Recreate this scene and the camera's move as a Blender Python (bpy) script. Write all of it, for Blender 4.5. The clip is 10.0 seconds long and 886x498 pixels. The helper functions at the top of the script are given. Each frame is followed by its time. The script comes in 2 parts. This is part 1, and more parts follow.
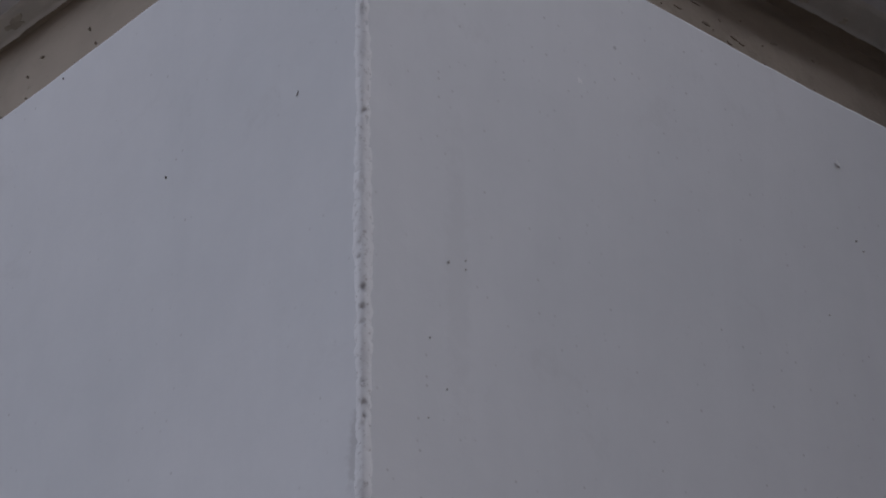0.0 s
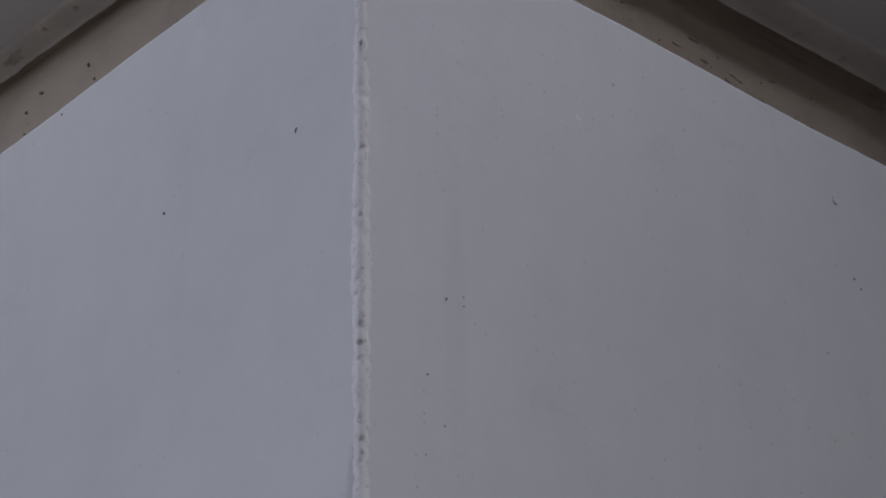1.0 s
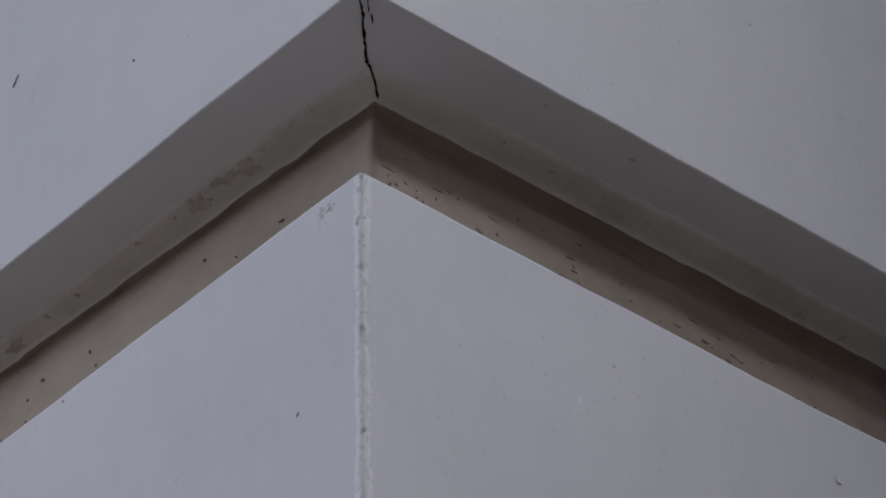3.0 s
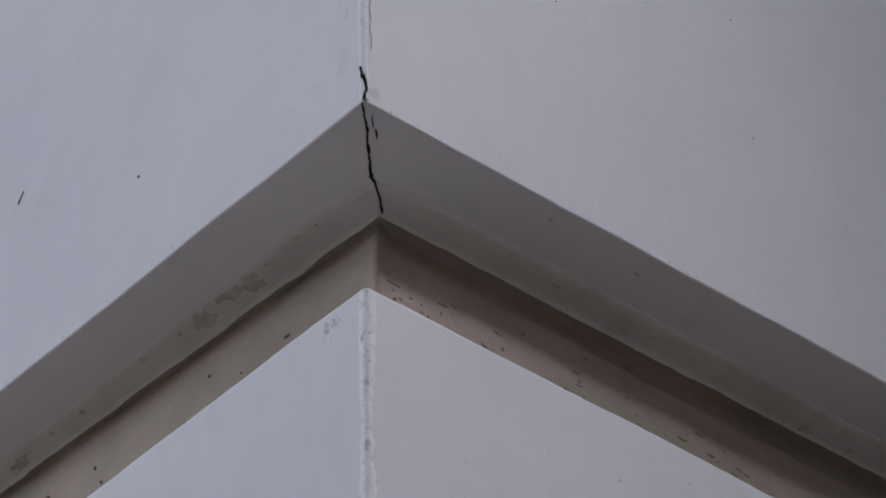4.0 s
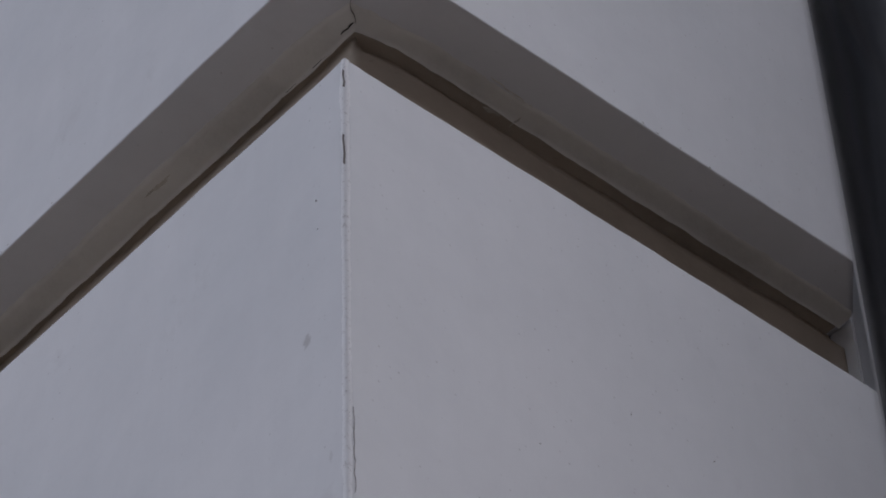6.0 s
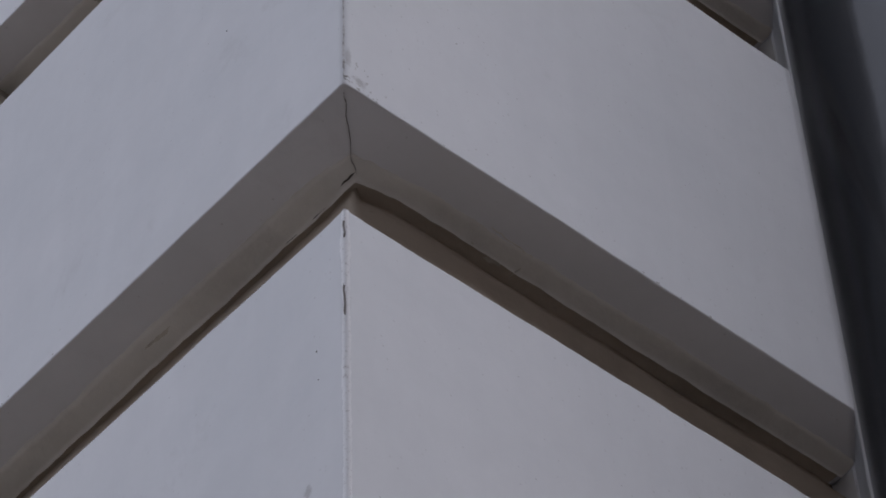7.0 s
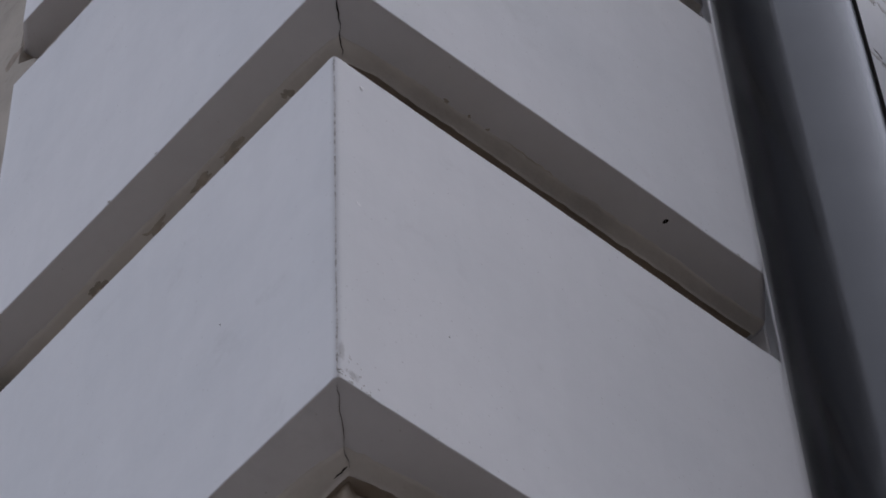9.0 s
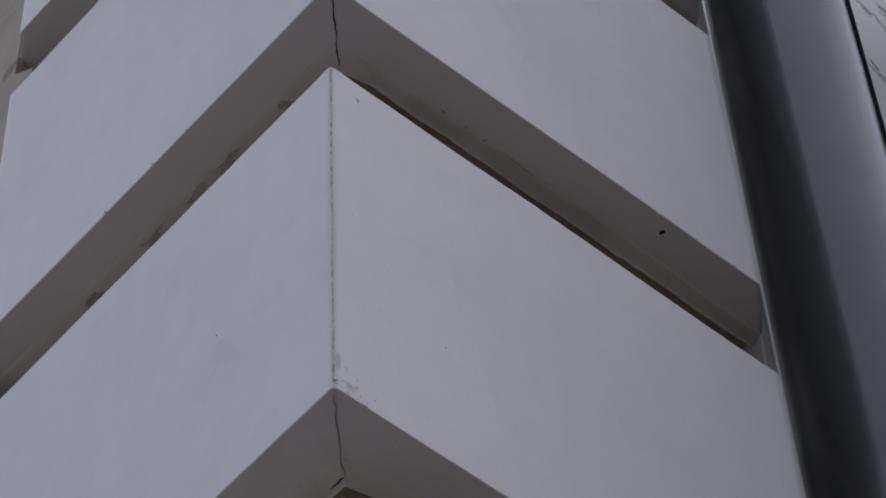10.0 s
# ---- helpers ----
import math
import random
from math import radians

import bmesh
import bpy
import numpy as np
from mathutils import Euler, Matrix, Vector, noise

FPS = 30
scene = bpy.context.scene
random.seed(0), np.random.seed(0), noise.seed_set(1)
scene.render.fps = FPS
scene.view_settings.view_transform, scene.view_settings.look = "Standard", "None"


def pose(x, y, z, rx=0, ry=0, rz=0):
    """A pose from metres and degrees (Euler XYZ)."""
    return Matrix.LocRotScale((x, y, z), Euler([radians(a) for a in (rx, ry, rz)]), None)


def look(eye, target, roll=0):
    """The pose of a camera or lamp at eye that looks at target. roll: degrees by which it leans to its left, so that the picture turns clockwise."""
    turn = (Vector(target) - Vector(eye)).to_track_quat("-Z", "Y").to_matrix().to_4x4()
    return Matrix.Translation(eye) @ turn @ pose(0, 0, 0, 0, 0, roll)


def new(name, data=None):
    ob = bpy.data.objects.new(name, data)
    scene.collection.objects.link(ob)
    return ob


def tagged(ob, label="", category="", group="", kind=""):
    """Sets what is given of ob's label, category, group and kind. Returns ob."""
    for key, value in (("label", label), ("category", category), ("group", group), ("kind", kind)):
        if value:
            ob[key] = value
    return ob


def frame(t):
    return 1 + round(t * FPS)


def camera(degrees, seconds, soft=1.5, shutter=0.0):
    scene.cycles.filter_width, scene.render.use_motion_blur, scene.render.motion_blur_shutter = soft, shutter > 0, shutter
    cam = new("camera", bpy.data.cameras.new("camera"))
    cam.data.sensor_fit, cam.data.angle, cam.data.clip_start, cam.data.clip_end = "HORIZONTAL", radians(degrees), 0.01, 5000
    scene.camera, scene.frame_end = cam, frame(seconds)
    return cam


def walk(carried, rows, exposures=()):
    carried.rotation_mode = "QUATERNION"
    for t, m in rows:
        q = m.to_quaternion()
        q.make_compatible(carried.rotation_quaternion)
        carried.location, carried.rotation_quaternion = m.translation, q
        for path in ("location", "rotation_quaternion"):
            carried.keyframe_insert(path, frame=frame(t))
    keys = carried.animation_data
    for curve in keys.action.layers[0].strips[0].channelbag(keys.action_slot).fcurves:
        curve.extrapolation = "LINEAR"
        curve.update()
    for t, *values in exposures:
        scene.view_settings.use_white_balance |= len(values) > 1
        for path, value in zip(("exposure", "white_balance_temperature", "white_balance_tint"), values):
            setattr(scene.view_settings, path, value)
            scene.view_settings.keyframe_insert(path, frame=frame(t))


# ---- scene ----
cam = camera(15.68, 10.0, soft=1.8)
EYE_Z = 1.55
AIM = 38.98  # degrees from +y towards +x
EYE = Vector((-1.08 * math.sin(radians(AIM)), -1.08 * math.cos(radians(AIM)), EYE_Z))


def aim(turn, lift, roll):
    a, e = radians(AIM + turn), radians(lift)
    way = Vector((math.sin(a) * math.cos(e), math.cos(a) * math.cos(e), math.sin(e)))
    return look(EYE, EYE + way, roll)


# seconds, turn, lift, roll: a hand-held zoom that tilts up the pier
PATH = [
    (0.0, 1.709, 32.651, -0.972),
    (0.5, 1.761, 32.806, -0.894),
    (1.0, 1.764, 33.302, -0.879),
    (1.5, 1.711, 34.242, -1.117),
    (2.0, 1.767, 36.251, -1.376),
    (2.2, 1.759, 36.931, -1.283),
    (3.3, 1.870, 38.761, -1.491),
    (3.5, 1.845, 39.135, -1.385),
    (4.0, 1.823, 40.386, -1.740),
    (4.5, 1.820, 41.700, -1.623),
    (5.0, 2.092, 43.263, -1.899),
    (5.5, 2.541, 46.346, -2.202),
    (5.7, 2.588, 47.366, -2.261),
    (6.8, 2.702, 49.949, -2.703),
    (7.0, 2.768, 50.906, -2.705),
    (7.5, 2.879, 52.345, -2.751),
    (8.0, 3.088, 53.995, -3.085),
    (8.5, 3.281, 55.133, -3.155),
    (9.0, 3.432, 56.104, -3.391),
    (9.5, 3.584, 56.612, -3.603),
    (10.0, 3.564, 56.293, -3.460),
]
K, T = 5800, 16
walk(cam, [(t, aim(a, b, c)) for t, a, b, c in PATH],
     exposures=[(t, e, K, T) for t, e in ((0.0, 1.03), (0.5, 1.07), (2.0, 1.09), (3.5, 1.47), (4.5, 1.57), (5.0, 1.53), (5.5, 1.18), (7.0, 1.32), (7.5, 1.37), (8.5, 1.34), (10.0, 1.24))])

# ---- world and sun: overcast, the sun low behind cloud ----
world = bpy.data.worlds.new("world")
scene.world = world
world.use_nodes = True
wn = world.node_tree
sky = wn.nodes.new("ShaderNodeTexSky")
sky.sky_type, sky.sun_disc = "NISHITA", False
sky.sun_elevation, sky.sun_rotation = radians(36), radians(131)
sky.air_density, sky.dust_density, sky.ozone_density = 1.0, 4.0, 1.0
veil = wn.nodes.new("ShaderNodeHueSaturation")  # thin cloud takes the blue out of the sky
veil.inputs["Saturation"].default_value = 0.45
wn.links.new(sky.outputs[0], veil.inputs["Color"])
cloud = wn.nodes.new("ShaderNodeMix")
cloud.data_type = "RGBA"
cloud.inputs[0].default_value, cloud.inputs[7].default_value = 0.80, (3.1, 3.1, 3.15, 1)
wn.links.new(veil.outputs[0], cloud.inputs[6])
wn.links.new(cloud.outputs[2], wn.nodes["Background"].inputs[0])
wn.nodes["Background"].inputs[1].default_value = 0.10
sun = new("sun", bpy.data.lights.new("sun", "SUN"))
sun.data.energy, sun.data.angle, sun.data.color = 0.36, radians(10), (1.0, 0.97, 0.94)
sun.matrix_world = look((4.00, -3.48, 3.85), (0, 0, 0))  # past the edge of the added sun-blocking wall


# ---- materials ----
class Mat:
    """A small builder of node materials."""

    def __init__(self, name, rough=0.8, metal=0.0, spec=0.3):
        self.m = bpy.data.materials.new(name)
        self.m.use_nodes = True
        self.t = self.m.node_tree
        self.b = self.t.nodes["Principled BSDF"]
        self.b.inputs["Roughness"].default_value = rough
        self.b.inputs["Metallic"].default_value = metal
        self.b.inputs["Specular IOR Level"].default_value = spec
        self.co = self.t.nodes.new("ShaderNodeTexCoord").outputs["Object"]

    def scaled(self, sx, sy, sz):
        n = self.t.nodes.new("ShaderNodeMapping")
        n.inputs["Scale"].default_value = (sx, sy, sz)
        self.t.links.new(self.co, n.inputs[0])
        return n.outputs[0]

    def noise(self, scale, detail=4.0, rough=0.55, vec=None, distort=0.0):
        n = self.t.nodes.new("ShaderNodeTexNoise")
        n.inputs["Scale"].default_value, n.inputs["Detail"].default_value = scale, detail
        n.inputs["Roughness"].default_value, n.inputs["Distortion"].default_value = rough, distort
        self.t.links.new(vec or self.co, n.inputs["Vector"])
        return n.outputs[0]

    def cells(self, scale, vec=None):
        n = self.t.nodes.new("ShaderNodeTexVoronoi")
        n.inputs["Scale"].default_value = scale
        self.t.links.new(vec or self.co, n.inputs["Vector"])
        return n

    def ramp(self, fac, *stops):
        n = self.t.nodes.new("ShaderNodeValToRGB")
        while len(n.color_ramp.elements) < len(stops):
            n.color_ramp.elements.new(0.5)
        for e, (p, c) in zip(n.color_ramp.elements, stops):
            e.position, e.color = p, (*c, 1) if isinstance(c, tuple) else (c, c, c, 1)
        self.t.links.new(fac, n.inputs[0])
        return n.outputs[0]

    def mix(self, fac, a, b, mode="MIX"):
        n = self.t.nodes.new("ShaderNodeMix")
        n.data_type, n.blend_type = "RGBA", mode
        for k, v in ((0, fac), (6, a), (7, b)):
            if isinstance(v, bpy.types.NodeSocket):
                self.t.links.new(v, n.inputs[k])
            else:
                n.inputs[k].default_value = (*v, 1) if isinstance(v, tuple) else v
        return n.outputs[2]

    def math(self, op, a, b):
        n = self.t.nodes.new("ShaderNodeMath")
        n.operation = op
        for k, v in ((0, a), (1, b)):
            if isinstance(v, bpy.types.NodeSocket):
                self.t.links.new(v, n.inputs[k])
            else:
                n.inputs[k].default_value = v
        return n.outputs[0]

    def colour(self, c):
        if isinstance(c, tuple):
            self.b.inputs["Base Color"].default_value = (*c, 1)
        else:
            self.t.links.new(c, self.b.inputs["Base Color"])
        return self

    def rough(self, c):
        self.t.links.new(c, self.b.inputs["Roughness"])
        return self

    def bump(self, height, distance, strength=1.0):
        n = self.t.nodes.new("ShaderNodeBump")
        n.inputs["Distance"].default_value, n.inputs["Strength"].default_value = distance, strength
        self.t.links.new(height, n.inputs["Height"])
        if self.b.inputs["Normal"].links:
            self.t.links.new(self.b.inputs["Normal"].links[0].from_socket, n.inputs["Normal"])
        self.t.links.new(n.outputs[0], self.b.inputs["Normal"])
        return self


# centre and radii of stains on the white paint, and their strength
STAINS = [(-0.001, 0.030, EYE_Z + 1.168, 0.02, 0.007, 0.012, 0.50), (0.0, 0.012, EYE_Z + 1.074, 0.02, 0.003, 0.012, 0.22),
          (0.012, 0.0, EYE_Z + 1.492, 0.014, 0.02, 0.010, 0.55), (0.004, 0.0, EYE_Z + 1.510, 0.006, 0.02, 0.020, 0.45),
          (0.050, 0.0, EYE_Z + 0.700, 0.018, 0.02, 0.190, 0.07), (0.0, 0.004, EYE_Z + 0.60, 0.012, 0.012, 0.050, 0.35),
          (0.004, 0.0, EYE_Z + 1.017, 0.014, 0.014, 0.010, 0.30), (0.0, 0.015, EYE_Z + 1.045, 0.01, 0.014, 0.030, 0.12)]


def white_paint():
    m = Mat("white_masonry_paint", rough=0.62)
    base = m.ramp(m.noise(3.2, 5, 0.6), (0.30, (0.70, 0.715, 0.73)), (0.55, (0.76, 0.765, 0.775)), (0.75, (0.80, 0.80, 0.805)))
    streak = m.ramp(m.noise(1.0, 6, 0.65, m.scaled(24, 24, 3.0), 0.6), (0.40, 0.86), (0.64, 1.0))
    base = m.mix(0.16, base, m.mix(1.0, base, streak, "MULTIPLY"))
    grime = m.ramp(m.noise(14, 7, 0.7, distort=0.4), (0.60, 0.0), (0.74, 0.22))
    base = m.mix(grime, base, (0.46, 0.45, 0.44))
    mottle = m.ramp(m.noise(38, 6, 0.7), (0.35, 0.972), (0.65, 1.0))
    base = m.mix(1.0, base, mottle, "MULTIPLY")
    # sparse dark specks of grit
    v = m.cells(95)
    near = m.ramp(v.outputs["Distance"], (0.05, 1.0), (0.13, 0.0))
    lot = m.ramp(v.outputs["Color"], (0.95, 0.0), (0.985, 0.7))
    base = m.mix(m.math("MULTIPLY", near, lot), base, (0.16, 0.14, 0.13))
    # old damp stains and rubbed grime, each at its own spot on the pier
    for cx, cy, cz, rx, ry, rz, dark in STAINS:
        n = m.t.nodes.new("ShaderNodeMapping")
        n.inputs["Scale"].default_value = (1 / rx, 1 / ry, 1 / rz)
        n.inputs["Location"].default_value = (-cx / rx, -cy / ry, -cz / rz)
        m.t.links.new(m.co, n.inputs[0])
        ln = m.t.nodes.new("ShaderNodeVectorMath")
        ln.operation = "LENGTH"
        m.t.links.new(n.outputs[0], ln.inputs[0])
        ragged = m.math("ADD", ln.outputs["Value"], m.math("MULTIPLY", m.noise(160, 5, 0.7), 1.1))
        base = m.mix(m.ramp(ragged, (0.75, dark), (1.35, 0.0)), base, (0.36, 0.345, 0.33))
    fine = m.cells(240)
    near = m.ramp(fine.outputs["Distance"], (0.08, 1.0), (0.22, 0.0))
    lot = m.ramp(fine.outputs["Color"], (0.80, 0.0), (0.93, 0.45))
    base = m.mix(m.math("MULTIPLY", near, lot), base, (0.38, 0.36, 0.35))
    m.colour(base)
    m.bump(m.noise(150, 4, 0.6), 0.00022, 0.5)
    m.bump(m.noise(9, 3, 0.5), 0.002, 0.25)
    return m.m


def filler(name, light, dark, share, grain=420):
    m = Mat(name, rough=0.75, spec=0.2)
    pits = m.ramp(m.noise(grain, 4, 0.7), (share - 0.06, 0.0), (share + 0.06, 1.0))
    m.colour(m.mix(pits, dark, light))
    m.bump(m.noise(500, 4, 0.6), 0.0005, 0.6)
    return m.m


def tan_render(name, c, rough=0.9, blots=0.60):
    m = Mat(name, rough=rough, spec=0.2)
    dark, lite = tuple(x * 0.80 for x in c), tuple(min(1, x * 1.12) for x in c)
    base = m.ramp(m.noise(9, 6, 0.65), (0.32, dark), (0.52, c), (0.72, lite))
    blot = m.ramp(m.noise(55, 6, 0.7, m.scaled(1, 1, 2.4)), (blots, 0.0), (blots + 0.09, 0.6))
    base = m.mix(blot, base, tuple(x * 0.42 for x in c))
    m.colour(base)
    m.bump(m.noise(70, 6, 0.65), 0.0016, 0.7)
    m.bump(m.noise(14, 3, 0.5), 0.006, 0.5)
    return m.m


def plain(name, c, rough=0.85, scale=40, spread=0.25, metal=0.0, spec=0.3, relief=0.0008):
    m = Mat(name, rough, metal, spec)
    m.colour(m.ramp(m.noise(scale, 5, 0.6), (0.3, tuple(x * (1 - spread) for x in c)), (0.7, tuple(min(1, x * (1 + spread)) for x in c))))
    m.bump(m.noise(scale * 2.5, 4, 0.6), relief, 0.6)
    return m.m


def pipe_paint():
    m = Mat("grey_pipe_enamel", rough=0.18, spec=0.20)
    m.colour(m.ramp(m.noise(7, 5, 0.6, m.scaled(1, 1, 0.35)), (0.3, (0.028, 0.029, 0.032)), (0.7, (0.038, 0.040, 0.044))))
    m.rough(m.ramp(m.noise(22, 5, 0.6), (0.3, 0.15), (0.7, 0.20)))
    m.bump(m.noise(6, 2, 0.5), 0.002, 0.06)
    return m.m


WHITE = white_paint()
TAN = tan_render("tan_groove_render", (0.46, 0.40, 0.325), blots=0.64)
SKIM = tan_render("pale_skim_plaster", (0.73, 0.715, 0.665), blots=0.74)
KHAKI = plain("damp_khaki_plaster", (0.47, 0.435, 0.37), 0.95, 60)
BEIGE = tan_render("beige_wall_render", (0.44, 0.40, 0.34))
CHIP = plain("exposed_khaki_plaster", (0.58, 0.55, 0.48), 0.95, 60)
FLECK = plain("brown_fleck", (0.30, 0.255, 0.205), 0.95, 120)
PEELED = plain("peeled_grey_render", (0.27, 0.26, 0.26), 0.95, 200)
# Near-black: puts shade in cracks and the fixing hole; also the cable's own black.
GAP = plain("black_gap_shade_and_cable", (0.012, 0.010, 0.009), 1.0, 80)
FILLER = filler("white_filler", (0.87, 0.87, 0.875), (0.58, 0.565, 0.555), 0.38)
DIRT = filler("dirty_seam", (0.68, 0.67, 0.66), (0.42, 0.40, 0.385), 0.50, 170)
DAB = plain("white_paint_drip", (0.84, 0.84, 0.845), 0.4, 300, 0.04)
SPECK = plain("dark_grit", (0.20, 0.18, 0.17), 0.9, 200)
SCRAPE = plain("scraped_paint", (0.615, 0.60, 0.595), 0.9, 500, 0.12)
FADED = plain("greyed_bare_patch", (0.58, 0.56, 0.55), 0.9, 300, 0.35)
SMUDGE = plain("grey_grime", (0.50, 0.48, 0.46), 0.8, 160, 0.2)
UNSEEN = tan_render("brown_unseen_render", (0.22, 0.19, 0.165))
BOUNCE_CUT = plain("dark_bounce_sheet", (0.22, 0.19, 0.155), 0.95, 60, 0.4)
PIPE = pipe_paint()
GROUND = plain("street_paving", (0.27, 0.238, 0.212), 0.9, 3, 0.3)


# ---- helpers ----
def mesh_of(name, verts, faces, material, smooth=True):
    me = bpy.data.meshes.new(name)
    me.from_pydata([tuple(v) for v in verts], [], faces)
    me.materials.append(material)
    if smooth:
        for p in me.polygons:
            p.use_smooth = True
    me.update()
    return me


def part(name, bm, material, parent, label=""):
    me = bpy.data.meshes.new(name)
    bmesh.ops.recalc_face_normals(bm, faces=bm.faces)
    bm.to_mesh(me)
    bm.free()
    me.materials.append(material)
    ob = new(name, me)
    ob.parent = parent
    return tagged(ob, label)


def empty(name, place=(0, 0, 0)):
    ob = new(name)
    ob.location = place
    return ob


def box(a, b, bevel=0.0):
    bm = bmesh.new()
    bmesh.ops.create_cube(bm, size=1.0)
    for v in bm.verts:
        v.co = Vector([a[i] if v.co[i] < 0 else b[i] for i in range(3)])
    if bevel:
        bmesh.ops.bevel(bm, geom=bm.edges[:], offset=bevel, segments=2, affect="EDGES")
    return bm


# ---- the corner pier: white bands with deep tan grooves between ----
X_END, Y_END = 0.4064, 0.4082  # where the band faces end
COURSE = 0.473
UNDER = [EYE_Z + 1.0091 + COURSE * i for i in (-1, 0, 1, 2, 3, 4)]   # undersides of the bands
TOP = [EYE_Z + z for z in (0.427, 0.8978, 1.3679, 1.8440, 2.3250, 2.798)]   # tops of the bands below
LEAN = -0.0353                 # the corner is a little wider than square


def depth_at(z, side=0, u=0.0):
    """Depth of the groove: a little more at the lower ones, uneven along each arm."""
    if z < EYE_Z + 1.2:
        return 0.056 - (0.009 * min(u, 1) if side == 1 else 0.0)
    return 0.050 - 0.0050 * min(1, u * 12) if side == 2 else 0.050 + 0.0010 * min(1, u * 12)


def slant(x, y, z):
    return (x + LEAN * y, y, z)


def reach(side, d):
    return Y_END + min(d, 0.017) * 1.25 + max(0, min(d, 0.035) - 0.017) * 0.6 if side == 1 else X_END + min(d, 0.034) * 1.03


ARRIS = 0.0034                 # worn round


def soften(x, y, r):
    if x < r and y < r:
        m, v = max(r - x, r - y), Vector((x - r, y - r))
        v = v.normalized() * m
        return r + v.x, r + v.y
    return x, y


def steps_along(n_fine, fine, n_far):
    """Shares along one arm of the corner: crowded near the arris."""
    a = [fine * i / n_fine for i in range(1, n_fine + 1)]
    return a + [fine + (1 - fine) * i / n_far for i in range(1, n_far + 1)]


def sweep(name, cols, prof, place, material, caps=True, smooth=True):
    """A mesh from a profile (list) carried along columns; place(col, point) gives each vertex."""
    verts = [place(c, p) for c in cols for p in prof]
    m = len(prof)
    faces = [(i * m + j, i * m + j + 1, (i + 1) * m + j + 1, (i + 1) * m + j) for i in range(len(cols) - 1) for j in range(m - 1)]
    if caps:
        last = (len(cols) - 1) * m
        faces += [tuple(range(m - 1, -1, -1)), tuple(range(last, last + m))]
    me = mesh_of(name, verts, faces, material, smooth)
    if caps and smooth:
        me.polygons[len(faces) - 1].use_smooth = me.polygons[len(faces) - 2].use_smooth = False
    return me


def on_arm(side, u, d):
    """Plan place and run from the mitre, u being the share of the arm, at depth d."""
    if side == 1:
        s = u * (reach(1, d) - d)
        return d, d + s, s
    if side == 2:
        s = u * (reach(2, d) - d)
        return d + s, d, s
    return d, d, 0.0


def band(z0, z1, seed, crown=0.0):
    """One white band: its outline swept round the corner, with soft uneven edges."""
    r, deep = 0.0010, 0.085
    prof = [(deep, z0), (0.05, z0), (0.04, z0), (0.03, z0), (0.02, z0), (0.01, z0), (0.005, z0), (r + 0.0004, z0), (r, z0)]
    prof += [(r - r * math.sin(a), z0 + r - r * math.cos(a)) for a in (0.4, 0.8, 1.2)]
    n = max(8, int((z1 - z0) / 0.006))
    prof += [(0.0, z0 + r), (0.0, z0 + r + 0.0004)] + [(0.0, z0 + r + (z1 - z0 - 2 * r) * i / n) for i in range(1, n)]
    r = 0.0026  # the upper edge is worn rounder
    prof += [(0.0, z1 - r - 0.0004), (0.0, z1 - r)]
    prof += [(r - r * math.cos(a), z1 - r + r * math.sin(a)) for a in (0.5, 1.1, 1.57)]
    prof += [(r + 0.0004, z1), (0.006, z1), (0.02, z1), (0.05, z1), (deep, z1)]
    us = steps_along(10, 0.04, 60)
    cols = [(1, u) for u in reversed(us)] + [(0, 0.0)] + [(2, u) for u in us]
    off = seed * 7.31

    def place(c, p):
        (side, u), (d, z) = c, p
        x, y, s = on_arm(side, u, d)
        if d < 0.006:
            x, y = soften(x, y, ARRIS)
        wav = min(1.0, s / 0.02) * 0.0008 * noise.noise((x * 7 + off, y * 7, z * 7))
        x, y = (x + wav, y) if side == 1 else (x, y + wav)
        edge = 0.0007 * noise.noise((x * 30, y * 30 + off, z)) + 0.0003 * noise.noise((x * 150, y * 150, off + z))
        if z > z1 - 0.01:
            edge += crown * (1 - min(1.0, s / 0.25)) - (0.4 * crown * min(1.0, s / 0.35) if side == 2 else 0.0)
        return slant(x, y, z + edge)

    return sweep("band", cols, prof, place, WHITE)


def seam(z0, z1, seed, half, proud, rough, material):
    """Filler trowelled along the arris of a band, lumpy and pitted."""
    rows = int((z1 - z0) / 0.0012)
    off = seed * 3.7

    def place(c, a):
        z = z0 + (z1 - z0) * c / rows
        w = half * (1 + 0.35 * noise.noise((off, z * 40, 1)) + 0.25 * noise.noise((off, z * 220, 2 + (a > 0))))
        mid = 0.0012 * noise.noise((off, z * 14, 9))
        q = a * w + mid
        x, y = (0.0, -q) if q < 0 else (q, 0.0)
        x, y = soften(x, y, ARRIS)
        k = proud * (1 - a * a) * (1 + 0.5 * noise.noise((off, z * 25, 3))) - 0.0002
        pit = noise.noise((off + a * w * 420, z * 420, 4))
        lump = noise.noise((off + a * w * 150, z * 150, 6))
        k += (1 - abs(a)) ** 0.5 * rough * (0.35 * lump - 2.4 * max(0.0, pit - 0.28))
        return slant(x - 0.707 * k, y - 0.707 * k, z)

    return sweep("corner_seam", list(range(rows + 1)), [-1 + i / 5 for i in range(11)], place, material, caps=False)


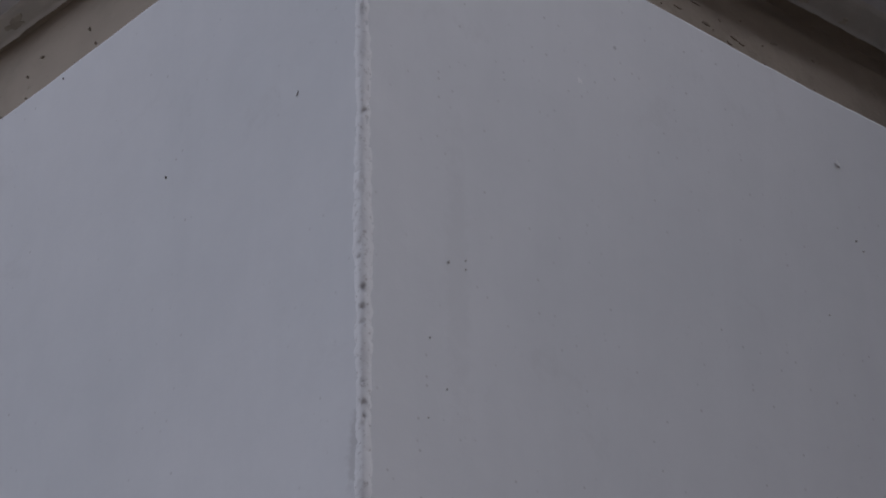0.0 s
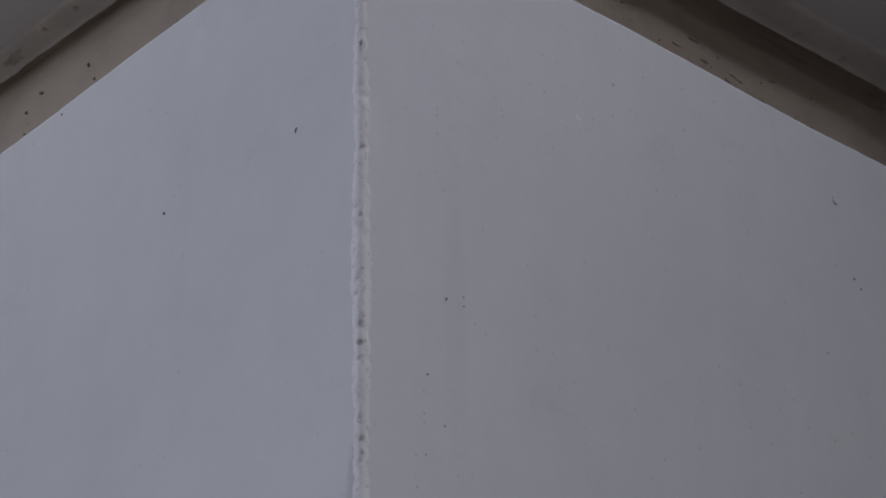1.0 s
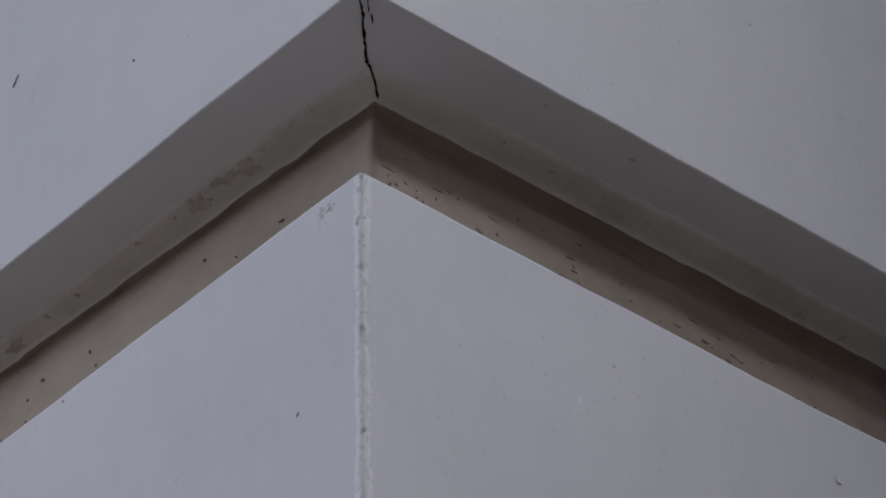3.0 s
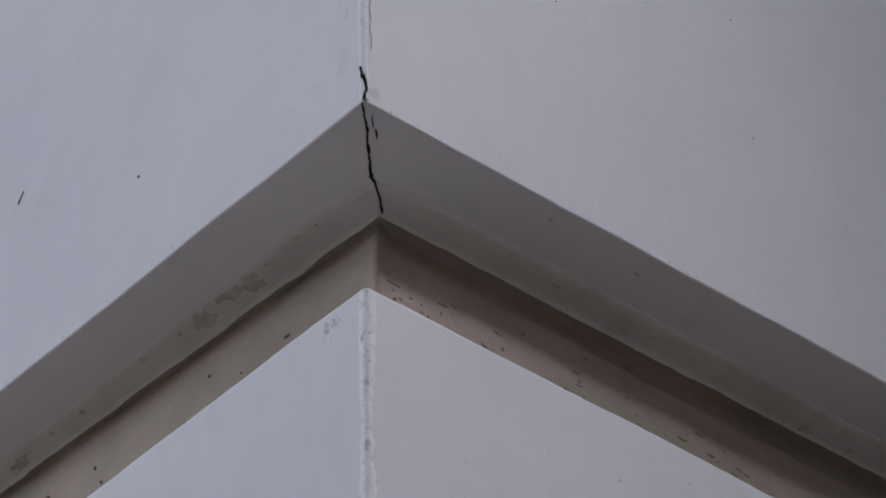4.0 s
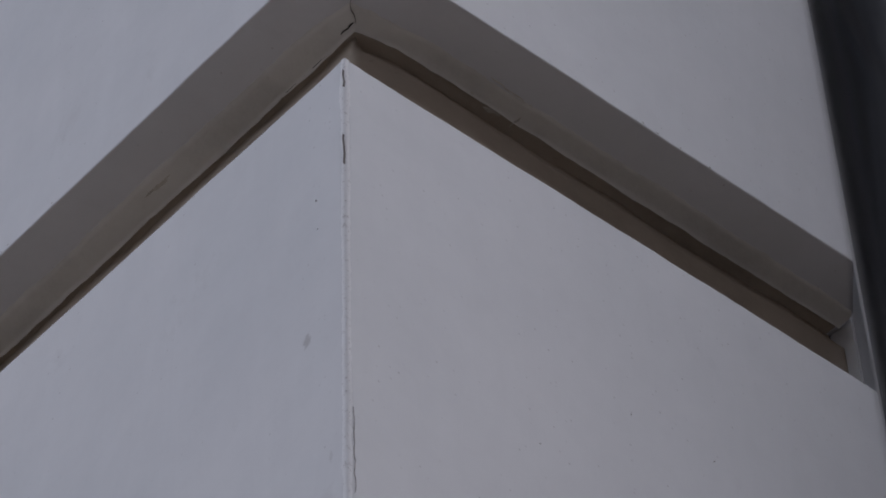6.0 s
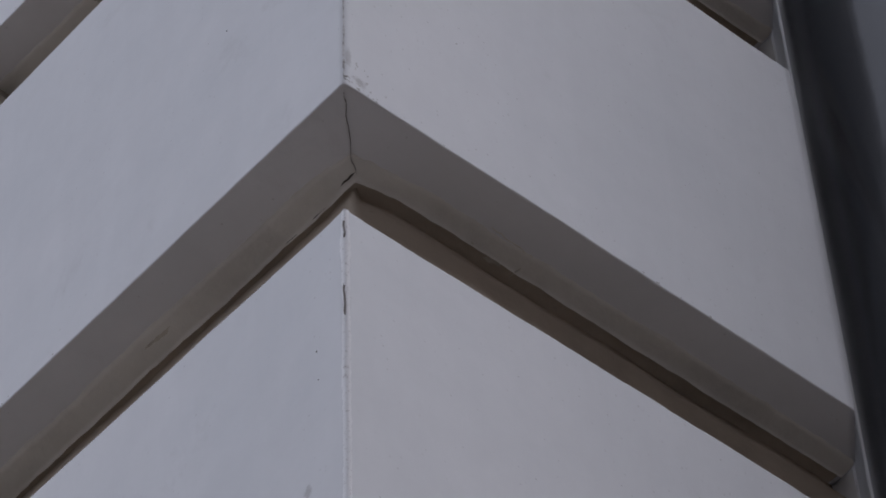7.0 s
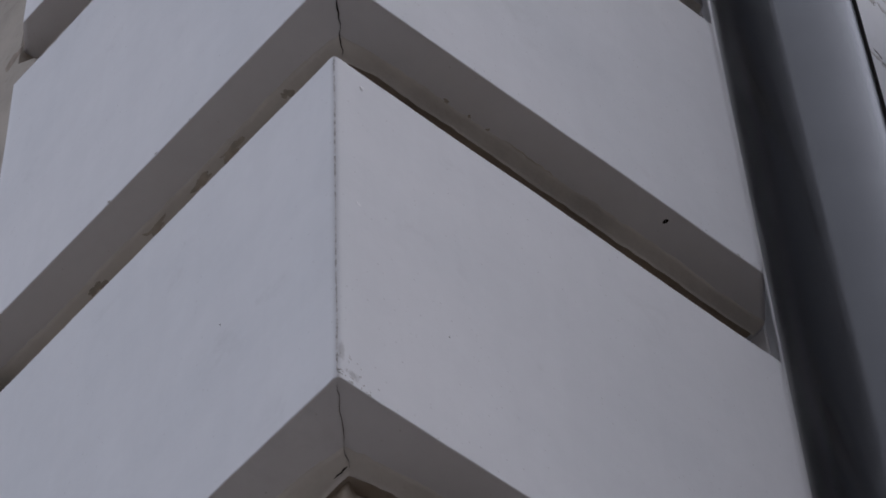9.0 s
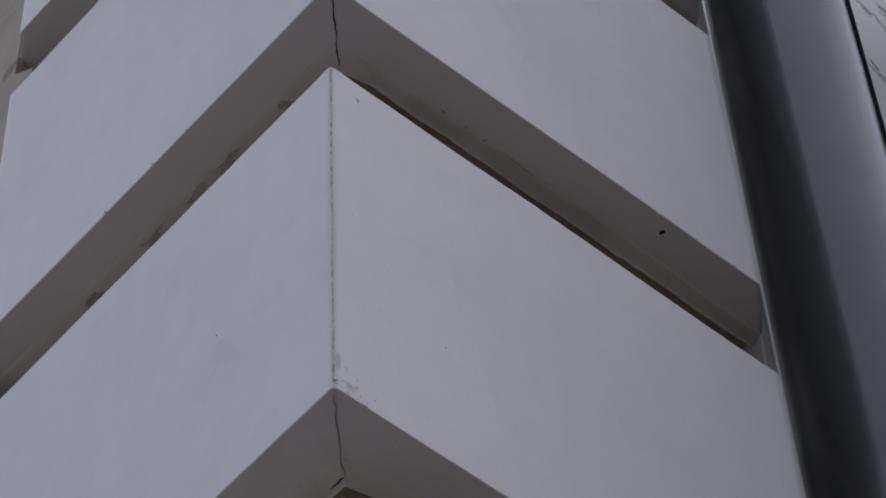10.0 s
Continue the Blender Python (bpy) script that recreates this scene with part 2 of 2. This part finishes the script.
def skim(z, seed, start):
    """The paler coat on the back half of a band's underside, with a ragged front edge and a drooping back lip."""
    off = seed * 5.1
    us = [i / 130 for i in range(1, 131)]
    cols = [(1, u) for u in reversed(us)] + [(0, 0.0)] + [(2, u) for u in us]
    prof = [(0.0, 0.0004), (0.03, -0.0009), (0.2, -0.0010), (0.5, -0.0011), (0.85, -0.0012), (0.95, -0.0016), (0.99, -0.0026), (1.0, -0.0032), (1.005, 0.0004)]

    def place(c, p):
        (side, u), (k, dz) = c, p
        run = u * 0.4 * (-1 if side == 1 else 1)
        back = depth_at(z, side, u)
        rag = 0.0022 * noise.noise((run * 14, off, 0)) + 0.0010 * noise.noise((run * 90, off, 1)) + 0.0007 * noise.noise((run * 300, off, 2))
        front = start + rag + 0.006 * math.exp(-u * 14)
        lip = 0.0009 * noise.noise((run * 35, off, 3)) + 0.0006 * noise.noise((run * 160, off, 4))
        d = front + (back - front) * k + (lip if k > 0.9 else 0)
        x, y, s = on_arm(side, u * 0.995, d)
        dz *= 1 + (0.4 * noise.noise((run * 45, off, 5)) if k > 0.9 else 0)
        return slant(x, y, z + dz + 0.0003 * noise.noise((x * 40, y * 40, off)))

    return sweep("skim_coat", cols, prof, place, SKIM, caps=False)


def slit_roof(z):
    """Rough tan sheet atop the slit behind the skim coat, painting in shade."""
    us = [i / 40 for i in range(1, 41)]
    cols = [(1, u) for u in reversed(us)] + [(0, 0.0)] + [(2, u) for u in us]

    def place(c, k):
        x, y, s = on_arm(c[0], c[1] * 0.99, depth_at(z, c[0], c[1]) + k)
        return slant(x, y, z - 0.0008 + 0.0004 * noise.noise((x * 80, y * 80, z)))

    return sweep("slit_roof", cols, [-0.002, 0.004, 0.009, 0.016, 0.024], place, TAN, caps=False)


pier = tagged(empty("wall_corner"), "corner pier of white painted bands with deep recessed grooves", "wall", kind="structure")


def of_pier(name, me, label="", parent=None):
    ob = new(name, me)
    ob.parent = parent or pier
    return tagged(ob, label)


def core_depth(z, side, u):
    """Depth of the core: it swells outwards below the underside and is raked out right under the skim."""
    low = z < EYE_Z + 1.02
    below = min([max(0.0, q - z) for q in UNDER if q >= z - 0.03] or [1.0])
    span = (0.062 if side == 2 else 0.042) if low else 0.050
    k = max(0.0, min(1.0, (below - 0.004) / span))
    d = depth_at(z, side, u) - (0.011 if low else 0.0) * k * k * (3 - 2 * k)
    slit = max(0.0, min(1.0, 1.5 - below / ((0.016 if low else 0.013) if side == 2 else 0.010)))
    return d + (0.010 if side == 2 else 0.0045) * slit


def core_grain(x, y, z):
    return 0.0016 * noise.noise((x * 16, y * 16, z * 16)) + 0.0007 * noise.noise((x * 70, y * 70, z * 70))


def core_mesh():
    """The tan body behind the bands, with a hand-trowelled uneven face."""
    nz, ns = 520, 90
    cols = [(1, 1.3)] + [(1, 1 - i / ns) for i in range(ns)] + [(0, 0.0)] + [(2, i / ns) for i in range(1, ns + 1)] + [(2, 1.3)]
    prof = [1.6 + 3.1 * j / nz for j in range(nz + 1)]

    def place(c, z):
        side, u = c
        d = core_depth(z, side, u)
        if u > 1:
            return slant(0.5, Y_END + 0.036, z) if side == 1 else slant(X_END + 0.036, 0.5, z)
        x, y, s = on_arm(side, u, d)
        k = core_grain(x, y, z)
        return slant(x + k, y + k, z)

    return sweep("core", cols, prof, place, TAN, caps=False)


of_pier("core", core_mesh(), "tan rendered core in the grooves")
BANDS = []


def bounce_sheet(z, seed):
    """Unseen dark sheet on a groove's ledge, added to cut light bounced upward."""
    us = [i / 40 for i in range(1, 41)]
    cols = [(1, u) for u in reversed(us)] + [(0, 0.0)] + [(2, u) for u in us]

    def place(c, d):
        x, y, s = on_arm(c[0], c[1] * 0.995, d)
        return slant(x, y, z + (0.0004 if d < 0.007 else 0.0022) + 0.0006 * noise.noise((x * 60, y * 60, seed)))

    return sweep("bounce_sheet", cols, [0.006, 0.012, 0.025, 0.04, 0.06], place, BOUNCE_CUT, caps=False)


for i, (lo, hi) in enumerate(zip([0.1] + UNDER, TOP + [4.9])):
    BANDS.append(of_pier("band", band(lo, hi, i + 1, 0.0022 if i == 1 else 0.0), "smooth white painted band with a rough corner seam"))
of_pier("corner_seam", seam(UNDER[0] + 0.002, TOP[1] - 0.0012, 2, 0.0050, 0.0013, 0.0019, FILLER), "pitted white filler", BANDS[1])
of_pier("corner_seam", seam(UNDER[1] + 0.002, TOP[2] - 0.0012, 3, 0.0036, 0.0010, 0.0004, FILLER), "smooth white filler", BANDS[2])
of_pier("corner_seam", seam(UNDER[2] + 0.002, TOP[3] - 0.0012, 4, 0.0014, 0.0003, 0.0006, DIRT), "dirty worn seam", BANDS[3])
of_pier("corner_seam", seam(UNDER[3] + 0.002, TOP[4] - 0.0012, 5, 0.0013, 0.0003, 0.0005, DIRT), "dirty worn seam", BANDS[4])
for i, (st) in enumerate((0.034, 0.034, 0.030, 0.031, 0.031)):
    of_pier("skim_coat", skim(UNDER[i], i + 1, st), "pale skim coat with a ragged edge", BANDS[i + 1])

for i in range(5):
    of_pier("slit_roof", slit_roof(UNDER[i]), "tan sheet painting shade at the top of the slit", BANDS[i + 1])
    of_pier("bounce_sheet", bounce_sheet(TOP[i], i), "unseen brown sheet that cuts bounce off the ledge", BANDS[i])

# ---- marks on the pier: chips, grit, scuffs, cracks ----
LEVEL = {"A": UNDER[1], "B": UNDER[2], "C": UNDER[3], "D": UNDER[4]}


def on_face(face, a, b, lift):
    """A place on the faces L and R, the core in the lowest groove H and G (run, height over the eye) or an underside A to D (x, y)."""
    if face == "L":
        return Vector(slant(-lift, a, EYE_Z + b))
    if face == "E":
        return Vector((a, 0.190 - lift, EYE_Z + b))
    if face == "W":
        return Vector(slant(0.015 - lift, a, EYE_Z + b))
    if face == "G":
        d = core_depth(EYE_Z + b, 2, a / 0.4)
        k = core_grain(a, d, EYE_Z + b)
        return Vector(slant(a + k, d + k - lift, EYE_Z + b))
    if face == "H":
        d = core_depth(EYE_Z + b, 1, a / 0.4)
        k = core_grain(d, a, EYE_Z + b)
        return Vector(slant(d + k - lift, a + k, EYE_Z + b))
    if face == "R":
        return Vector(slant(a, -lift, EYE_Z + b))
    return Vector(slant(a, b, LEVEL[face] - 0.0011 * (min(a, b) > 0.036) - lift))


def flake(name, face, a, b, wide, high, material, seed, lift=0.0006, turn=0.0, jag=0.35):
    """A small ragged patch lying on a face, domed a little."""
    rng = random.Random(seed)
    n = 9 + int(400 * (wide + high) ** 0.9)
    n = min(n + 6, 30)
    ph = [rng.uniform(0, 6.28) for _ in range(4)]
    bm = bmesh.new()
    ring, foot = [], []
    for i in range(n):
        t = 2 * math.pi * i / n
        r = 1 + jag * (0.5 * math.sin(2 * t + ph[0]) + 0.45 * math.sin(3 * t + ph[1]) + 0.35 * math.sin(5 * t + ph[2]) + 0.25 * math.sin(9 * t + ph[3]))
        p, q = wide / 2 * r * math.cos(t), high / 2 * r * math.sin(t)
        p, q = p * math.cos(turn) - q * math.sin(turn), p * math.sin(turn) + q * math.cos(turn)
        ring.append(bm.verts.new(on_face(face, a + p * 0.86, b + q * 0.86, lift)))
        foot.append(bm.verts.new(on_face(face, a + p, b + q, -0.0006)))
    bm.faces.new(ring)
    for i in range(n):
        bm.faces.new((ring[i], foot[i], foot[(i + 1) % n], ring[(i + 1) % n]))
    return part(name, bm, material, pier)


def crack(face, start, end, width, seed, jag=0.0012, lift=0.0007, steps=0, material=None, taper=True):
    """A jagged raised strip from start to end; GAP paints an open crack's shade."""
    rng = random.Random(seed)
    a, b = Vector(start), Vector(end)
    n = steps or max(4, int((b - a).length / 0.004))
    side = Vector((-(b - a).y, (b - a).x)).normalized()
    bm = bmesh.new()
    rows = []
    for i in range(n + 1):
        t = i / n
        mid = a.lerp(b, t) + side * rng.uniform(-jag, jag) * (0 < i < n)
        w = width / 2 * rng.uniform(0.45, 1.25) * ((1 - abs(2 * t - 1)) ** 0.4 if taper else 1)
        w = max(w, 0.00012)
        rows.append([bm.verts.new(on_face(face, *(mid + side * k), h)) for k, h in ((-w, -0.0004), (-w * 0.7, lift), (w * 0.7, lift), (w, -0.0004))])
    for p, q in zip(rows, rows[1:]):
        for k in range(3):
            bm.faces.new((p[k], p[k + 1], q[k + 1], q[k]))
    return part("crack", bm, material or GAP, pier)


# grit and dabs on the faces: face, run, height, size in mm
GRIT = [("L", 0.1315, 0.7936, 1.6, 2.0), ("L", 0.2152, 0.8925, 1.0, 2.0), ("R", 0.2990, 0.8170, 1.4, 1.4), ("R", 0.3032, 0.8129, 1.2, 1.2),
        ("R", 0.2751, 0.7669, 1.3, 1.3), ("R", 0.0453, 0.7043, 1.4, 1.6), ("R", 0.0545, 0.7085, 1.0, 1.0), ("R", 0.0545, 0.7040, 1.0, 1.0),
        ("R", 0.0348, 0.6642, 0.9, 0.9), ("R", 0.0332, 0.6268, 0.9, 0.9), ("R", 0.0433, 0.6433, 0.9, 1.1)]
GRIT2 = [("L", 0.1729, 1.0801, 1.2, 2.0), ("R", 0.1940, 1.2140, 1.0, 1.6), ("R", 0.1258, 1.1503, 1.2, 1.2), ("L", 0.0228, 1.2681, 1.6, 1.8),
         ("L", 0.0214, 1.2446, 1.1, 1.1), ("L", 0.1105, 1.6520, 1.2, 1.2), ("R", 0.0884, 1.5968, 1.2, 1.2), ("R", 0.2550, 1.2160, 1.0, 1.0)]
for i, (f, a, b, w, h) in enumerate(GRIT + GRIT2):
    flake("grit_speck", f, a, b, w / 1500, h / 1500, SMUDGE if f == "R" else SPECK, i, 0.0006)
flake("grit_speck", "L", 0.0414, 0.7904, 0.0007, 0.0026, SPECK, 50, 0.0004, 0.45)
flake("grit_speck", "L", 0.2790, 1.1369, 0.0009, 0.0090, SPECK, 51, 0.0004, 0.6, 0.2)
for i, (f, a, b, w, h) in enumerate([("R", 0.1237, 0.8306, 2.6, 4.0), ("R", 0.2907, 0.8577, 2.6, 4.2), ("R", 0.0234, 1.8234, 3.6, 5.0), ("R", 0.0185, 1.6784, 3.2, 5.5)]):
    flake("paint_dab", f, a, b, w / 1000, h / 1000, DAB, 60 + i, 0.0004, 0.4)
rng = random.Random(11)
for a0, b0, tall, n in ((0.0445, 0.8790, 0.0120, 26), (0.0275, 0.8845, 0.0110, 22), (0.0210, 0.8880, 0.0070, 12)):
    for k in range(n):
        t = rng.uniform(-1, 1)
        flake("scraped_patch", "L", a0 - 0.22 * tall * t + rng.gauss(0, 0.0012), b0 + tall * t * 0.8, rng.uniform(0.0007, 0.0022), rng.uniform(0.0008, 0.0032), SCRAPE, 80 + k, 0.0002, rng.uniform(-0.6, 0.1), 0.6)
# chips in the undersides: level, x, y, size in mm
CHIPS = [("A", 0.0426, 0.1351, 11, 15), ("A", 0.0400, 0.1489, 8, 16), ("A", 0.0420, 0.1719, 12, 17), ("A", 0.0378, 0.0949, 2, 4), ("A", 0.0388, 0.0814, 1.5, 2),
         ("A", 0.0404, 0.1888, 2, 2.4), ("A", 0.0395, 0.1196, 2.5, 3), ("A", 0.0389, 0.2170, 3, 4), ("A", 0.0415, 0.2706, 3, 4), ("A", 0.0403, 0.2956, 3, 4), ("A", 0.0431, 0.3266, 8, 14)]
CHIPS2 = [("A", 0.1256, 0.0419, 2.5, 2), ("A", 0.1583, 0.0444, 6, 2.5), ("A", 0.1921, 0.0425, 4, 2.5), ("A", 0.2084, 0.0497, 6, 4), ("A", 0.2229, 0.0448, 4, 2),
          ("A", 0.1827, 0.0140, 5, 1.2), ("A", 0.3370, 0.0520, 8, 7), ("A", 0.3689, 0.0525, 5, 6), ("B", 0.3056, 0.0336, 2.2, 2.2), ("B", 0.1526, 0.0470, 11, 4), ("B", 0.1342, 0.0440, 2, 2)]
CHIPS3 = [("C", 0.0380, 0.0962, 11, 9), ("C", 0.0390, 0.1579, 9, 26), ("C", 0.0390, 0.1919, 8, 20), ("C", 0.0380, 0.2437, 11, 22), ("C", 0.0400, 0.3127, 8, 18),
          ("C", 0.1289, 0.0313, 4.5, 3.5), ("C", 0.1496, 0.0310, 3, 3), ("C", 0.1670, 0.0317, 4, 3.5), ("B", 0.0384, 0.2172, 3, 20), ("A", 0.1226, 0.0096, 1.4, 3.6)]
for i, (f, a, b, w, h) in enumerate(CHIPS + CHIPS2 + CHIPS3):
    flake("plaster_chip", f, a, b, w / 1000, h / 1000, KHAKI if f == "C" else CHIP, 100 + i, 0.0005, 0.0, 0.5)
# no recess: the shade in the hole is this patch's near-black colour
flake("fixing_hole", "C", 0.3190, 0.0107, 0.0034, 0.0056, GAP, 180, 0.0003, 0.3, 0.12)
rng = random.Random(21)
for k in range(64):
    x = 0.055 + 0.30 * rng.random() ** 1.6
    flake("plaster_fleck", "G", x, 0.940 + abs(rng.gauss(0, 0.014)), 0.0008 + 0.0055 * rng.random() ** 2, 0.0006 + 0.0020 * rng.random() ** 2, FLECK, 500 + k, 0.0004, rng.uniform(-0.5, 0.2), 0.5)
for k in range(16):
    flake("plaster_fleck", "H", rng.uniform(0.06, 0.36), 0.940 + abs(rng.gauss(0, 0.018)), 0.0006 + 0.0032 * rng.random() ** 2, 0.0006 + 0.0012 * rng.random(), FLECK, 600 + k, 0.0004, rng.uniform(-0.2, 0.5), 0.5)
# cracks along the mitre and underside backs; GAP strips paint the shade inside them
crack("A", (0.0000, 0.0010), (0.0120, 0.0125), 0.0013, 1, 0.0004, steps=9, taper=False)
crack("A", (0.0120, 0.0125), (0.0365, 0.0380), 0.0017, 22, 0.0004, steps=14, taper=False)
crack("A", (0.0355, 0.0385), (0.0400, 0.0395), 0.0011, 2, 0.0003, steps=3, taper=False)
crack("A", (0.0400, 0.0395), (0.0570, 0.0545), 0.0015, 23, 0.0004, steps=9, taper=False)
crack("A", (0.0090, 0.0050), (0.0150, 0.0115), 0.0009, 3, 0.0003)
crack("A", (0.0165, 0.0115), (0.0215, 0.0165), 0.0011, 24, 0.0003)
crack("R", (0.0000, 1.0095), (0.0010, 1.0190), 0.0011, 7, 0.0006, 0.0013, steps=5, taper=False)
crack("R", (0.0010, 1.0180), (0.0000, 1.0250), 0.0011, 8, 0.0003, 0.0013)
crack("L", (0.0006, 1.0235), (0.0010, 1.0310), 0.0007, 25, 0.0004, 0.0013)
crack("R", (0.0046, 1.0440), (0.0040, 1.1000), 0.0004, 9, 0.0006, 0.0005, material=FADED)
crack("L", (0.0004, 1.2780), (0.0006, 1.3020), 0.0003, 10, 0.0007, 0.0009, material=SPECK)
crack("L", (0.0004, 1.3420), (0.0004, 1.3560), 0.00025, 11, 0.0007, 0.0009, material=SPECK)
crack("B", (0.0040, 0.0045), (0.0375, 0.0385), 0.0006, 12, 0.0008, material=SPECK)
crack("B", (0.0375, 0.0385), (0.0478, 0.0462), 0.0006, 13, 0.0008, material=SPECK)
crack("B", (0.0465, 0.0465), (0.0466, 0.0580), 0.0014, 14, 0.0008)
# near-black strip painting the shade along the back of the left arm
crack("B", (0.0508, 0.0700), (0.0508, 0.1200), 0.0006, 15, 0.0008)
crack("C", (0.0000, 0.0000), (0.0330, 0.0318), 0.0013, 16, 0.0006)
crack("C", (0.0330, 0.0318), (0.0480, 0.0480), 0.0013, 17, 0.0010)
crack("C", (0.1827, 0.0308), (0.2342, 0.0317), 0.0016, 18, 0.0012, material=CHIP)
crack("C", (0.2602, 0.0322), (0.2968, 0.0333), 0.0014, 19, 0.0012, material=CHIP)
crack("B", (0.1352, 0.0281), (0.1971, 0.0329), 0.0009, 20, 0.0008, material=CHIP)
crack("B", (0.1683, 0.0500), (0.1689, 0.0403), 0.0011, 21, 0.0006, material=CHIP)
rng = random.Random(5)
for k in range(26):
    x = abs(rng.gauss(0, 0.014))
    flake("grime_patch", "R", 0.001 + x, 1.484 + abs(rng.gauss(0, 0.010)), rng.uniform(0.0007, 0.0022), rng.uniform(0.0007, 0.0018), SMUDGE, 200 + k, 0.0001, 0.3, 0.5)
for k in range(40):
    x = rng.uniform(0.01, 0.40)
    lvl = rng.choice((1.0105, 1.4835, 1.956))
    flake("edge_chip", rng.choice("LR"), x, lvl + abs(rng.gauss(0, 0.0012)), rng.uniform(0.0008, 0.0026), rng.uniform(0.0005, 0.0014), SMUDGE, 260 + k, 0.0001, 0.0, 0.5)

# ---- walls that adjoin the pier ----
wall_r = tagged(empty("wall_east"), "white rendered wall behind the drainpipe with dark cracks", "wall", kind="structure")
part("wall_face", box((0.4530, 0.190, 0.0), (4.0, 0.40, 5.0)), WHITE, wall_r)
part("wall_return", box((X_END + 0.0345, 0.036, 0.0), (0.4535, 0.398, 5.0), 0.001), WHITE, wall_r, "white return that stops the grooves")


rng = random.Random(31)
for (ax, az), (bx, bz), n in (((0.935, 4.795), (1.045, 4.735), 34), ((0.930, 4.640), (1.015, 4.575), 26), ((0.985, 4.820), (1.060, 4.800), 14)):
    for k in range(n):
        t = rng.random()
        w = rng.uniform(0.006, 0.042) * rng.random() + 0.003
        flake("peeled_patch", "E", ax + (bx - ax) * t + rng.gauss(0, 0.003), az + (bz - az) * t + rng.gauss(0, 0.007) - EYE_Z, w, 0.0020 + 0.26 * w, rng.choice((PEELED, SMUDGE, FADED)), 700 + k, 0.0004, math.atan2(bz - az, bx - ax) + rng.gauss(0, 0.25), 0.6).parent = wall_r
wall_l = tagged(empty("wall_north"), "beige rendered wall set back beside the pier", "wall", kind="structure")
bm = box((0.015, Y_END + 0.0235, 0.0), (0.35, 4.0, 5.0))
for v in bm.verts:
    v.co.x += LEAN * v.co.y
part("wall_face", bm, BEIGE, wall_l)
for i in range(5):
    bm = box((0.0147, Y_END - 0.004, TOP[i] - 0.004), (0.075, Y_END + 0.0300, UNDER[i] - 0.020), 0.0)
    for v in bm.verts:
        if v.co.y < Y_END and v.co.z > UNDER[i] - 0.03:
            v.co.z -= 0.030
        v.co.x += LEAN * v.co.y
    part("mortar_infill", bm, BEIGE, wall_l)
# dark brown patch laid on the wall, painting the shade of a broken hole
flake("broken_hole", "W", 0.4416, 2.4222, 0.014, 0.0290, FLECK, 400, 0.0003, 0.86, 0.3).parent = wall_l

# an unseen wall added forward beyond the drainpipe to shade the pier's right face
sun_block = tagged(empty("wall_sun_block"), "unseen plain brown wall added beyond the drainpipe to block sun", "wall", kind="structure")
part("wall_face", box((1.60, -1.20, 0.0), (2.1, 0.188, 5.4)), UNSEEN, sun_block)

# ---- drainpipe and cable ----
pipe = tagged(empty("drainpipe", (0.4987, -0.0069, 0.0)), "dark grey glossy round metal drainpipe beside the white pier", "pipe")
bm = bmesh.new()
bmesh.ops.create_cone(bm, cap_ends=True, segments=96, radius1=0.0604, radius2=0.0604, depth=4.8)
bmesh.ops.translate(bm, vec=(0, 0, 2.45), verts=bm.verts)
for f in bm.faces:
    f.smooth = len(f.verts) == 4
part("tube", bm, PIPE, pipe)
cable = tagged(new("cable", bpy.data.curves.new("cable", "CURVE")), "thin black cable running up along the drainpipe", "cable")
cable.data.dimensions, cable.data.bevel_depth, cable.data.bevel_resolution = "3D", 0.0020, 3
sp = cable.data.splines.new("POLY")
sp.points.add(24)
for i, p in enumerate(sp.points):
    p.co = (0.5331 + 0.0002 * math.sin(i * 1.3), -0.0581 + 0.0002 * math.cos(i * 1.7), 0.05 + 0.195 * i, 1)
cable.data.materials.append(GAP)

# ---- flat roof that closes the house ----
roof = tagged(empty("roof"), "plain flat roof over the house", "roof", kind="structure")
part("roof_slab", box((-0.05, 0.12, 5.0), (4.0, 4.0, 5.15), 0.01), UNSEEN, roof)

# ---- unseen house fronts added to close the street and cut skylight behind the camera ----
front = tagged(empty("wall_sky_block"), "unseen plain brown front added across the street to block sky", "wall", kind="structure")
part("wall_face", box((-14.0, -7.4, 0.0), (14.0, -7.0, 9.0)), UNSEEN, front)
side_front = tagged(empty("wall_sky_block"), "unseen plain brown front added down the side street to block sky", "wall", kind="structure")
part("wall_face", box((-9.4, -4.0, 0.0), (-9.0, 14.0, 3.0)), UNSEEN, side_front)

# ---- ground ----
ground = tagged(new("ground", mesh_of("ground", [(-400, -400, 0), (400, -400, 0), (400, 400, 0), (-400, 400, 0)], [(0, 1, 2, 3)], GROUND)),
                "grey street paving below the pier", "ground", kind="structure")
